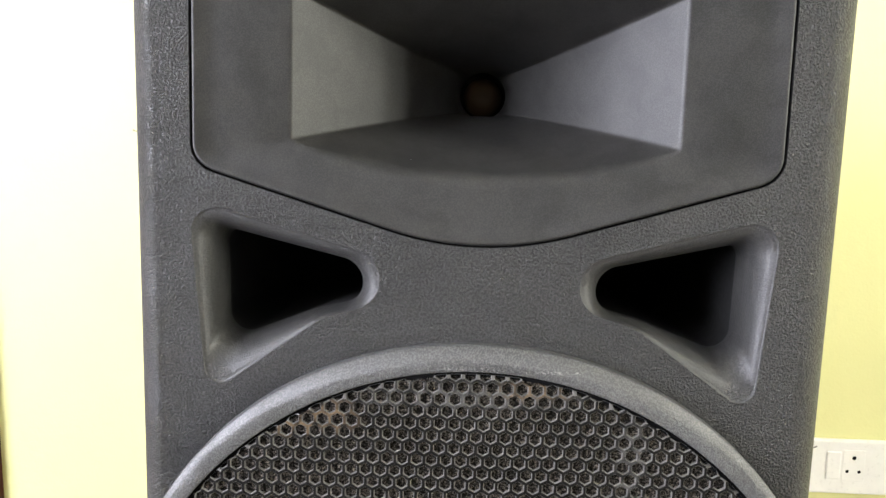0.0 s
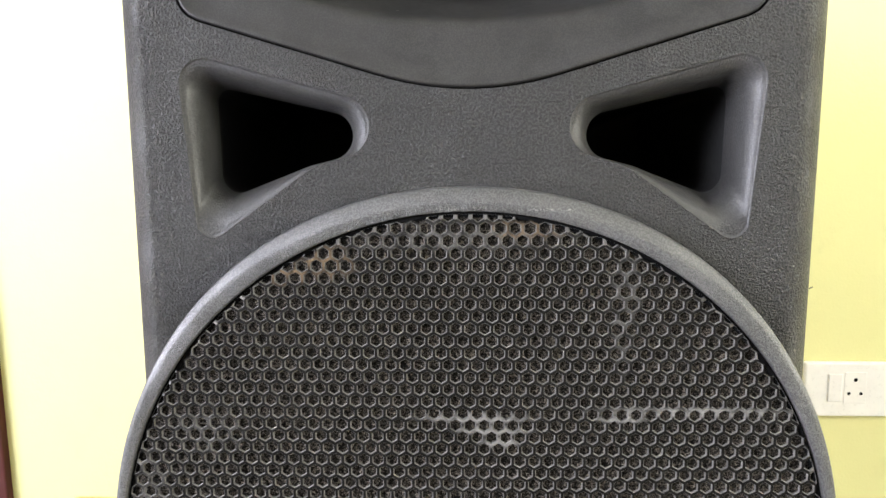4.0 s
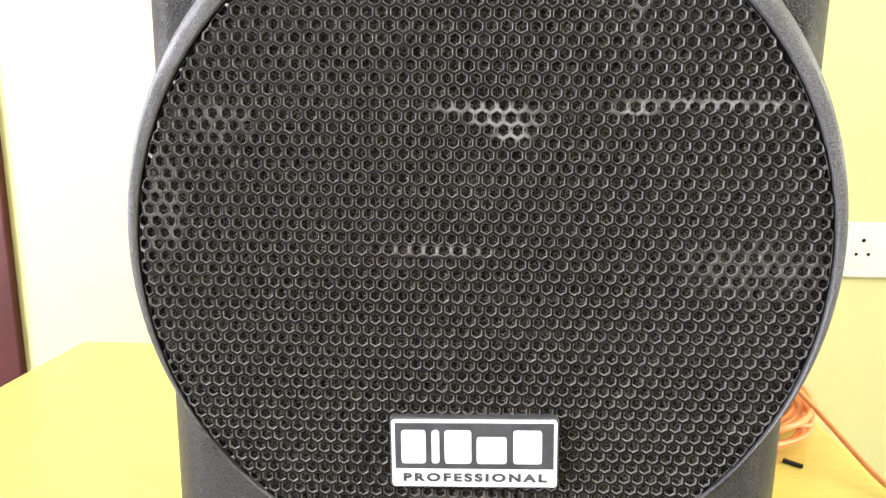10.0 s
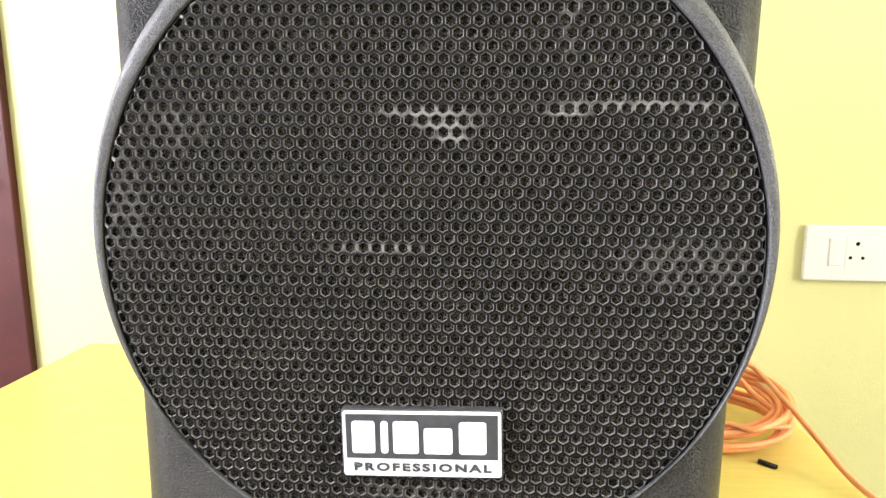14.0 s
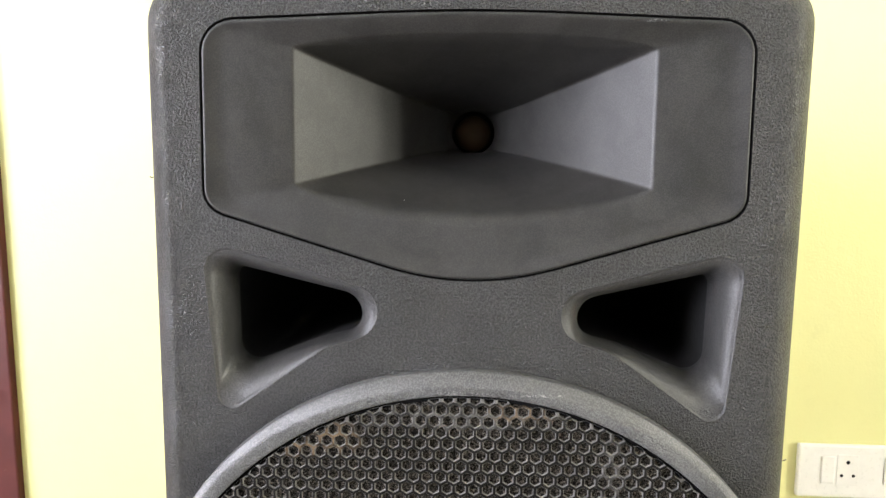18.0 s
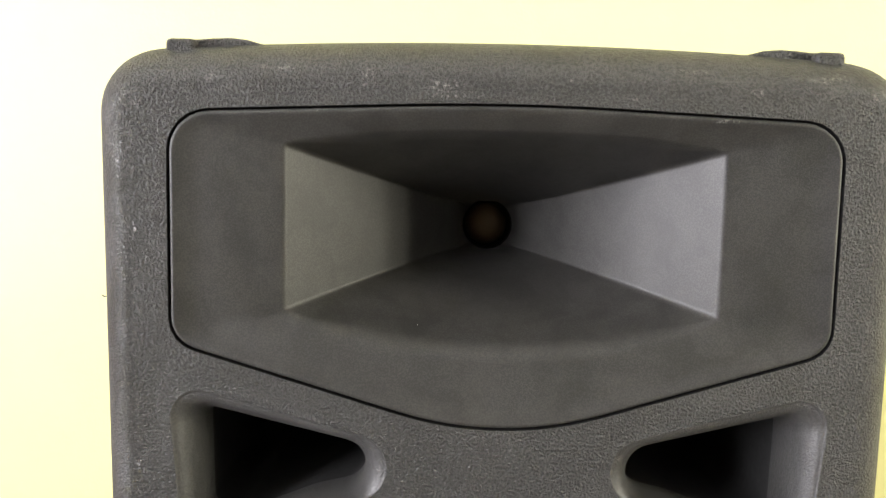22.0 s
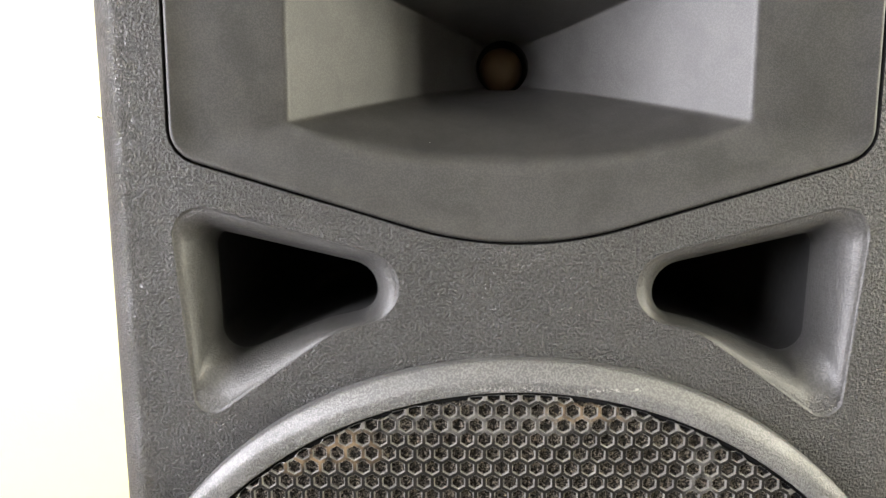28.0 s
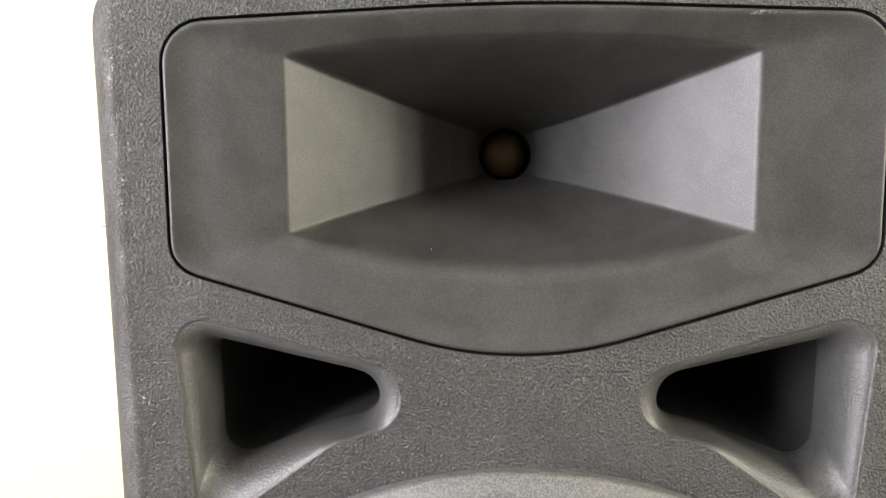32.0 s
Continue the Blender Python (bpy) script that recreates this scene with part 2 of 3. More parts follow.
def laminate():
    m = Nodes("yellow_laminate", (0.72, 0.52, 0.13), 0.38)
    grain = m.t.nodes.new("ShaderNodeMapping")
    grain.inputs["Scale"].default_value = (3, 40, 3)
    m.link(m.place, grain.inputs[0])
    n = m.node("TexNoise", Scale=6, Detail=5, Roughness=0.6)
    m.link(grain.outputs[0], n.inputs["Vector"])
    tone = m.mix(m.ramp(n.outputs["Fac"], 0.3, 0.75), (0.68, 0.57, 0.15), (0.63, 0.515, 0.125))
    m.color(m.mix(m.math("MULTIPLY", m.ramp(m.noise(7, 5, 0.7), 0.5, 0.75), 0.3), tone, (0.56, 0.44, 0.115)))
    m.rough(m.math("ADD", m.math("MULTIPLY", m.noise(30, 4), 0.25), 0.26))
    m.bump(m.noise(300, 3), 0.12, 0.0004)
    return m.mat


def maroon():
    m = Nodes("maroon_enamel", (0.085, 0.020, 0.018), 0.5)
    m.bsdf.inputs["Specular IOR Level"].default_value = 0.3
    tone = m.mix(m.ramp(m.noise(9, 5), 0.3, 0.75), (0.070, 0.017, 0.015), (0.10, 0.025, 0.022))
    chip = m.ramp(m.noise(60, 6, 0.75), 0.685, 0.71)
    m.color(m.mix(chip, tone, (0.42, 0.33, 0.30)))
    m.bump(m.math("ADD", m.noise(28, 4), m.math("MULTIPLY", chip, -0.6)), 0.4, 0.002)
    return m.mat


# pale tone paints the light on hole rims; also serves the bare cut edge
RIM = plain("lit_rim_and_cut_edge", (0.112, 0.107, 0.098), 0.42, 0.2, vary=0.4, scale=120)
GRILLE, FOAM = metal_grille(), open_foam()
# port plastic darkened to stand for the shade deep in the tunnels
TUNNEL = plain("shade_dark_port_plastic", (0.009, 0.009, 0.0086), 0.7, vary=0.2, scale=60)
BLACK = plain("dull_black", (0.006, 0.006, 0.006), 0.9, vary=0.3, gloss=0.1)
RUBBER = plain("black_rubber", (0.025, 0.024, 0.024), 0.75)
BRONZE = plain("brown_diaphragm", (0.075, 0.045, 0.026), 0.6)
WALL = wall_paint("pale_yellow_wall_paint", (0.725, 0.705, 0.33), (0.70, 0.685, 0.315))
CREAM = wall_paint("cream_wall_paint", (0.56, 0.53, 0.42), (0.53, 0.50, 0.39))
WHITEWALL = wall_paint("ceiling_white", (0.8, 0.8, 0.77), (0.76, 0.76, 0.72))
FLOOR = plain("grey_floor_tile", (0.17, 0.155, 0.14), 0.35, scale=5)
TABLE, MAROON = laminate(), maroon()
SWITCH = plain("white_switch_plastic", (0.82, 0.81, 0.78), 0.3, vary=0.04)
BRASS = plain("tarnished_brass", (0.30, 0.245, 0.11), 0.42, 0.85, vary=0.35, scale=60)
STEEL = plain("bright_steel", (0.7, 0.7, 0.68), 0.25, 1.0)
ORANGE = plain("orange_cable_sheath", (0.86, 0.35, 0.14), 0.42, vary=0.12, scale=30)
BADGE_WHITE = plain("white_badge_enamel", (0.82, 0.82, 0.80), 0.35, vary=0.06, scale=160)
BADGE_DARK = plain("charcoal_badge_enamel", (0.055, 0.056, 0.058), 0.4, vary=0.25, scale=120)
OLIVE = plain("olive_board", (0.34, 0.29, 0.07), 0.7, vary=0.15)
PAPER = plain("off_white_paper", (0.72, 0.70, 0.64), 0.8, vary=0.05, scale=15)
WOOD = plain("window_wood", (0.14, 0.05, 0.045), 0.5)


# ---- mesh helpers ----
def mesh(name, verts, faces, mat, smooth=False):
    data = bpy.data.meshes.new(name)
    data.from_pydata([tuple(v) for v in verts], [], faces)
    data.materials.append(mat)
    if smooth:
        data.polygons.foreach_set("use_smooth", [True] * len(data.polygons))
    data.update()
    return data


def thing(name, label, category, place=(0, 0, 0), group="", kind=""):
    ob = new(name)
    ob.empty_display_size = 0.02
    ob.matrix_world = Matrix.Translation(place)
    return tagged(ob, label, category, group, kind)


def under(name, data, parent, label=""):
    """A part, given in world places, under its thing or part."""
    ob = new(name, data)
    ob.parent = parent
    up, shift = parent, Vector()
    while up:
        shift += up.matrix_basis.translation
        up = up.parent
    ob.matrix_basis = Matrix.Translation(-shift)
    return tagged(ob, label) if label else ob


def box_mesh(name, x0, x1, y0, y1, z0, z1, mat, bevel=0.0, segments=2):
    bm = bmesh.new()
    bmesh.ops.create_cube(bm, size=1)
    for v in bm.verts:
        v.co = Vector(((x0 + x1) / 2 + v.co.x * (x1 - x0), (y0 + y1) / 2 + v.co.y * (y1 - y0), (z0 + z1) / 2 + v.co.z * (z1 - z0)))
    if bevel:
        bmesh.ops.bevel(bm, geom=bm.edges[:], offset=bevel, segments=segments, profile=0.5, affect="EDGES")
    data = bpy.data.meshes.new(name)
    bm.to_mesh(data)
    bm.free()
    data.materials.append(mat)
    return data


def rounded(corners, steps=10):
    """A closed outline in x and z from corners (x, z, radius), each rounded by its radius."""
    out = []
    n = len(corners)
    for k, (x, z, r) in enumerate(corners):
        p, a, b = Vector((x, z)), Vector(corners[k - 1][:2]), Vector(corners[(k + 1) % n][:2])
        u, v = (a - p).normalized(), (b - p).normalized()
        half = u.angle(v) / 2
        if r <= 0 or half > 1.565:
            out.append(p)
            continue
        cut, mid = r / math.tan(half), (u + v).normalized() * (r / math.sin(half))
        start, end = p + u * cut - (p + mid), p + v * cut - (p + mid)
        turn = start.angle_signed(end)
        for s in range(steps + 1):
            w = -turn * s / steps
            out.append(p + mid + Vector((start.x * math.cos(w) - start.y * math.sin(w), start.x * math.sin(w) + start.y * math.cos(w))))
    return out


def resampled(points, count):
    """The same closed outline with evenly spaced points."""
    pts = [Vector(p) for p in points]
    pts.append(pts[0])
    run = [0.0]
    for a, b in zip(pts, pts[1:]):
        run.append(run[-1] + (b - a).length)
    out, k = [], 0
    for s in range(count):
        d = run[-1] * s / count
        while run[k + 1] < d:
            k += 1
        f = (d - run[k]) / max(run[k + 1] - run[k], 1e-9)
        out.append(pts[k].lerp(pts[k + 1], f))
    return out


def inward(points):
    """Unit normals of a closed outline, to its inside."""
    n = len(points)
    area = sum(points[k - 1].x * points[k].y - points[k].x * points[k - 1].y for k in range(n))
    side = 1 if area > 0 else -1
    out = []
    for k in range(n):
        d = (points[(k + 1) % n] - points[k - 1]).normalized()
        out.append(Vector((-d.y, d.x)) * side)
    return out


def loft(name, rings, mat, smooth=True, cap=False, closed=True):
    """A skin over rings of as many points each; the faces look the way the rings' order gives."""
    n = len(rings[0])
    verts = [v for ring in rings for v in ring]
    faces = []
    for r in range(len(rings) - 1):
        for k in range(n if closed else n - 1):
            j = (k + 1) % n
            faces.append((r * n + k, r * n + j, (r + 1) * n + j, (r + 1) * n + k))
    if cap:
        faces.append(tuple((len(rings) - 1) * n + k for k in range(n)))
    return mesh(name, verts, faces, mat, smooth)


def tube(name, path, radius, mat, sides=10):
    """A round cable along a row of places, with closed ends."""
    path = [Vector(p) for p in path]
    rings, up = [], Vector((0.1, 0.2, 1)).normalized()
    for k, p in enumerate(path):
        way = (path[min(k + 1, len(path) - 1)] - path[max(k - 1, 0)]).normalized()
        side = way.cross(up).normalized()
        top = side.cross(way)
        up = top
        rings.append([p + radius * (math.cos(a) * side + math.sin(a) * top) for a in (2 * math.pi * s / sides for s in range(sides))])
    data = loft(name, rings, mat)
    return data


def lathe_y(name, place, profile, mat, sides=24, axis="y"):
    """A turned piece round an axis through place; profile of (radius, height along the axis)."""
    rings = []
    for r, h in profile:
        ring = []
        for s in range(sides):
            a = 2 * math.pi * s / sides
            u, v = max(r, 1e-5) * math.cos(a), max(r, 1e-5) * math.sin(a)
            off = {"y": (u, h, v), "z": (u, v, h), "x": (h, u, v)}[axis]
            ring.append(Vector(place) + Vector(off))
        rings.append(ring)
    return loft(name, rings, mat)


# ---- the room ----
def wall_with_holes(name, label, along, at, out, lo, hi, holes, mat):
    """A wall 0.2 m thick across x ("x") or y ("y") with openings through it, in order along it."""
    pieces, start = [], lo
    for a0, a1, z0, z1 in holes:
        pieces += [(start, a0, 0, ZC), (a0, a1, z1, ZC)] + ([(a0, a1, 0, z0)] if z0 > 0 else [])
        start = a1
    pieces.append((start, hi, 0, ZC))
    bm = bmesh.new()
    for p0, p1, q0, q1 in pieces:
        made = bmesh.ops.create_cube(bm, size=1)["verts"]
        for v in made:
            s, d, h = p0 + (v.co.x + 0.5) * (p1 - p0), at + (v.co.y + 0.5) * out, q0 + (v.co.z + 0.5) * (q1 - q0)
            v.co = Vector((s, d, h)) if along == "x" else Vector((d, s, h))
    data = bpy.data.meshes.new(name)
    bm.to_mesh(data)
    bm.free()
    data.materials.append(mat)
    return tagged(new(name, data), label, "wall", kind="structure")


tagged(new("floor", box_mesh("floor", XL - 0.2, XR + 0.2, YF - 0.2, YB + 0.2, -0.1, 0, FLOOR)), "plain grey tiled floor of the room", "floor", kind="structure")
tagged(new("ceiling", box_mesh("ceiling", XL - 0.2, XR + 0.2, YF - 0.2, YB + 0.2, ZC, ZC + 0.1, WHITEWALL)), "plain white ceiling", "ceiling", kind="structure")
DOOR0, DOOR1, DOORZ = -1.66, -0.752, 2.08
wall_with_holes("wall_north", "pale yellow painted wall behind the table", "x", YB, 0.2, XL - 0.2, XR + 0.2, [(DOOR0 + 0.05, DOOR1 - 0.05, 0.0, DOORZ - 0.05)], WALL)
wall_with_holes("wall_west", "cream painted wall with two windows", "y", XL, -0.2, YF, YB, [(-2.6, -1.5, 1.15, 2.65), (-1.3, -0.3, 0.85, 2.35)], CREAM)
wall_with_holes("wall_east", "cream painted wall with a window", "y", XR, 0.2, YF, YB, [(-1.03, -0.53, 1.05, 2.45)], CREAM)
wall_with_holes("wall_south", "plain pale yellow painted wall", "x", YF, -0.2, XL - 0.2, XR + 0.2, [], WALL)


# ---- door ----
def build_door():
    door = thing("door_1", "closed maroon painted wooden door in a chipped frame", "door", (DOOR1, YB, 0), kind="structure")
    y0 = YB - 0.014
    jamb = under("door_frame", box_mesh("door_frame", DOOR1 - 0.105, DOOR1, y0, YB + 0.12, 0, DOORZ, MAROON, 0.003), door)
    under("door_frame", box_mesh("door_frame", DOOR0, DOOR0 + 0.105, y0, YB + 0.12, 0, DOORZ, MAROON, 0.003), door)
    under("door_head", box_mesh("door_head", DOOR0 + 0.105, DOOR1 - 0.105, y0, YB + 0.12, DOORZ - 0.1, DOORZ, MAROON, 0.003), door)
    leaf = under("door_leaf", box_mesh("door_leaf", DOOR0 + 0.108, DOOR1 - 0.108, YB + 0.002, YB + 0.04, 0.01, DOORZ - 0.103, MAROON, 0.003), door)
    for z0, z1 in ((0.15, 0.95), (1.1, 1.85)):
        under("door_panel", box_mesh("door_panel", DOOR0 + 0.22, DOOR1 - 0.22, YB - 0.006, YB + 0.003, z0, z1, MAROON, 0.005), leaf)
    plate = under("latch_plate", box_mesh("latch_plate", -0.836, -0.766, y0 - 0.003, y0 + 0.001, 1.212, 1.356, BRASS, 0.0008), door, "tarnished brass latch plate with four screws")
    for z in (1.226, 1.248, 1.32, 1.342):
        under("screw", lathe_y("screw", (-0.787, y0 - 0.003, z), [(0.0, -0.0022), (0.0028, -0.002), (0.0048, -0.0008), (0.005, 0.0005)], STEEL, 16), plate)
    under("latch_tongue", box_mesh("latch_tongue", -0.834, -0.794, y0 - 0.014, y0 - 0.003, 1.262, 1.304, BRASS, 0.003), plate)
    under("staple", tube("staple", [(-0.783, y0 - 0.004 - 0.012 * math.sin(math.pi * s / 12), 1.266 + 0.038 * s / 12) for s in range(13)], 0.0022, BRASS), plate)
    bolt = under("bolt", tube("bolt", [(-0.87 + 0.085 * s / 4, y0 - 0.011, 1.003) for s in range(5)], 0.0085, MAROON, 16), door, "painted-over barrel bolt")
    under("bolt_plate", box_mesh("bolt_plate", -0.86, -0.79, y0 - 0.004, y0 + 0.001, 0.985, 1.028, MAROON, 0.0012), bolt)

    # the old frame leans a little
    for ob in door.children_recursive:
        for v in ob.data.vertices:
            v.co.x += 0.022 * (0.98 - v.co.z)

build_door()


# ---- table ----
def build_table():
    x0, x1, y0, y1, z = -0.611, 0.408, -0.035, 0.586, 0.75
    table = thing("table", "yellow laminate table with a smooth top", "table", ((x0 + x1) / 2, 0.15, 0))
    corners = rounded([(x0, y0, 0.02), (x1, y0, 0.02), (x1, y1, 0.012), (x0, y1, 0.012)], 6)
    rings = [[(p.x - n.x * d, p.y - n.y * d, h) for p, n in zip(corners, inward(corners))] for d, h in
             ((-0.004, z), (-0.0012, z - 0.0008), (0, z - 0.004), (0, z - 0.026), (-0.003, z - 0.03))]
    data = loft("tabletop", rings, TABLE, smooth=False)
    bm = bmesh.new()
    bm.from_mesh(data)
    n = len(corners)
    bm.verts.ensure_lookup_table()
    bm.faces.new([bm.verts[k] for k in range(n)])
    bm.faces.new([bm.verts[4 * n + k] for k in reversed(range(n))])
    bmesh.ops.recalc_face_normals(bm, faces=bm.faces[:])
    bm.to_mesh(data)
    bm.free()
    under("tabletop", data, table)
    for x in (x0 + 0.05, x1 - 0.09):
        for y in (y0 + 0.05, y1 - 0.09):
            under("leg", box_mesh("leg", x, x + 0.04, y, y + 0.04, 0, z - 0.03, TABLE, 0.003), table)
    for y in (y0 + 0.06, y1 - 0.08):
        under("apron", box_mesh("apron", x0 + 0.09, x1 - 0.09, y, y + 0.02, z - 0.11, z - 0.03, TABLE, 0.002), table)


build_table()

# ---- loudspeaker ----
CX = -0.003                       # the cabinet's middle
GZ, GR = 1.0075, 0.2188            # the grille's middle and radius
speaker = thing("loudspeaker", "large black plastic PA loudspeaker with a round hexagon-mesh grille", "loudspeaker", (CX, 0.15, 0.75))


def grille_y(z):
    """The grille leans: its top stands proud of the front."""
    return -0.0028 - 0.0102 * (z - 0.785) / 0.443


def half_width(z):
    return 0.2138 + 0.0062 * (z - 0.8) / 0.65


def case_outline(count=440):
    w0, w1 = half_width(0.76), half_width(1.5)
    pts = resampled(rounded([(-w0, 0.765, 0.047), (w0, 0.765, 0.047), (w1, 1.500, 0.036), (-w1, 1.500, 0.036)], 14), count)
    for p in pts:
        if p.y > 1.38:
            p.y += 0.0065 * max(0.0, 1 - (p.x / 0.19) ** 2) * (p.y - 1.38) / 0.12
    return pts


def build_case():
    pts = case_outline()
    ins = inward(pts)
    depth_of = [0.033 - 0.013 * max(0.0, n.y) for n in ins]
    rings, steps = [], 22
    for s in range(steps + 1):
        a = math.pi / 2 * (s / steps) ** 1.5
        ring = []
        for p, n, d in zip(pts, ins, depth_of):
            q = p + n * d * (1 - math.sin(a))
            ring.append((CX + q.x, 1.1 * d * (1 - math.cos(a)), q.y))
        rings.append(ring)
    for y, k in ((0.10, 0.998), (0.22, 0.94), (0.345, 0.82), (0.36, 0.78)):
        rings.append([(CX + p.x * k, y, 1.13 + (p.y - 1.13) * (1 - (1 - k) * 0.25 if p.y > 1.13 else 1)) for p in pts])
    return under("cabinet", loft("cabinet", rings, CASE, cap=True), speaker, "pebbled black moulded plastic shell"), rings[0]


SEAM = rounded([(-0.1745, 1.4640, 0.022), (0, 1.4712, 1.4), (0.1745, 1.4640, 0.022), (0.1745, 1.3430, 0.018), (0, 1.2905, 0.19), (-0.1745, 1.3430, 0.018)], 12)
HOLE = rounded([(-0.163, 1.3050, 0.008), (-0.0200, 1.2728, 0.0155), (-0.1030, 1.2532, 0.050), (-0.1615, 1.2310, 0.013)], 12)
PORT = rounded([(-0.1760, 1.3232, 0.015), (-0.0100, 1.2778, 0.0186), (-0.0940, 1.2532, 0.040), (-0.1655, 1.2020, 0.010)], 12)


def build_front(rim):
    """The flat front with its horn opening and two port openings."""
    bm = bmesh.new()
    loops = [[(x, 0.0, z) for x, _, z in rim], [(CX + p.x, 0.0, p.y) for p in resampled(SEAM, 160)]]
    port = PORT
    loops += [[(CX + p.x, 0.0, p.y) for p in port], [(CX - p.x, 0.0, p.y) for p in port]]
    edges = []
    for loop in loops:
        vs = [bm.verts.new(p) for p in loop]
        edges += [bm.edges.new((vs[k - 1], vs[k])) for k in range(len(vs))]
    bmesh.ops.triangle_fill(bm, use_beauty=True, use_dissolve=False, edges=edges, normal=(0, -1, 0))
    data = bpy.data.meshes.new("front_panel")
    bm.to_mesh(data)
    bm.free()
    data.materials.append(CASE)
    under("front_panel", data, speaker)


def build_port(side):
    rings = []
    for f, y in ((0, 0), (0.012, 0.0003), (0.03, 0.0007), (0.1, 0.0010), (0.2, 0.0015), (0.32, 0.0024), (0.45, 0.0039), (0.57, 0.0058), (0.68, 0.0082), (0.77, 0.0108),
                 (0.85, 0.0142), (0.91, 0.0176), (0.955, 0.0212), (0.985, 0.0250), (1.0, 0.0295), (0.995, 0.033), (0.97, 0.036)):
        rings.append([(CX + side * (p.x + (q.x - p.x) * f), y, p.y + (q.y - p.y) * f) for p, q in zip(PORT, HOLE)])
    lip = under("bass_port", loft("bass_port", rings, LIP), speaker, "rounded triangular bass port with a deep dark throat")
    # behind its lip the throat widens again to hide lit walls; dark colour adds shade
    mid = Vector((sum(p.x for p in HOLE) / len(HOLE), sum(p.y for p in HOLE) / len(HOLE)))
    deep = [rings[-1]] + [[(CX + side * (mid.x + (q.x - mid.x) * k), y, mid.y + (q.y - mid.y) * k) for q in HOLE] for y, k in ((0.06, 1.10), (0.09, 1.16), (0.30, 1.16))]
    under("port_tunnel", loft("port_tunnel", deep, TUNNEL, cap=True), lip, "tunnel of the port, coloured dark for its shade")


def edge_points(a, b, bow, count):
    """Points from a to b, bowed sideways by bow (x, z) in the middle, without the last."""
    out = []
    for s in range(count):
        f = s / count
        w = 1 - abs(2 * f - 1) ** 2.4
        out.append((a[0] + (b[0] - a[0]) * f + bow[0] * w, a[1] + (b[1] - a[1]) * f + bow[1] * w))
    return out


def four_sided(hw, top, bottom, bow_top, bow_bottom, count=60):
    c = [(hw, bottom), (hw, top), (-hw, top), (-hw, bottom)]
    return (edge_points(c[0], c[1], (0, 0), count) + edge_points(c[1], c[2], (0, bow_top), count)
            + edge_points(c[2], c[3], (0, 0), count) + edge_points(c[3], c[0], (0, -bow_bottom), count))


def mouth(inset, count=60):
    """The horn's rim, from its lower right corner round, matched to the four sides of the throat."""
    pts = resampled(SEAM, 1440)
    ins = inward(pts)
    pts = [p + n * inset for p, n in zip(pts, ins)]
    marks = [min(range(1440), key=lambda k: (pts[k] - Vector(c)).length) for c in ((0.1700, 1.3480), (0.1685, 1.4580), (-0.1685, 1.4580), (-0.1700, 1.3480))]
    step = 1 if (marks[1] - marks[0]) % 1440 < 720 else -1
    out = []
    for a, b in zip(marks, marks[1:] + marks[:1]):
        run = ((b - a) * step) % 1440
        out += [pts[(a + step * round(run * s / count)) % 1440] for s in range(count)]
    return [(p.x, p.y) for p in out]


def eased(ring):
    """A ring with its corners rounded off by one point's width."""
    return [tuple((a + 2 * b + c) / 4 for a, b, c in zip(p, q, t)) for p, q, t in zip(ring[-1:] + ring[:-1], ring, ring[1:] + ring[:1])]


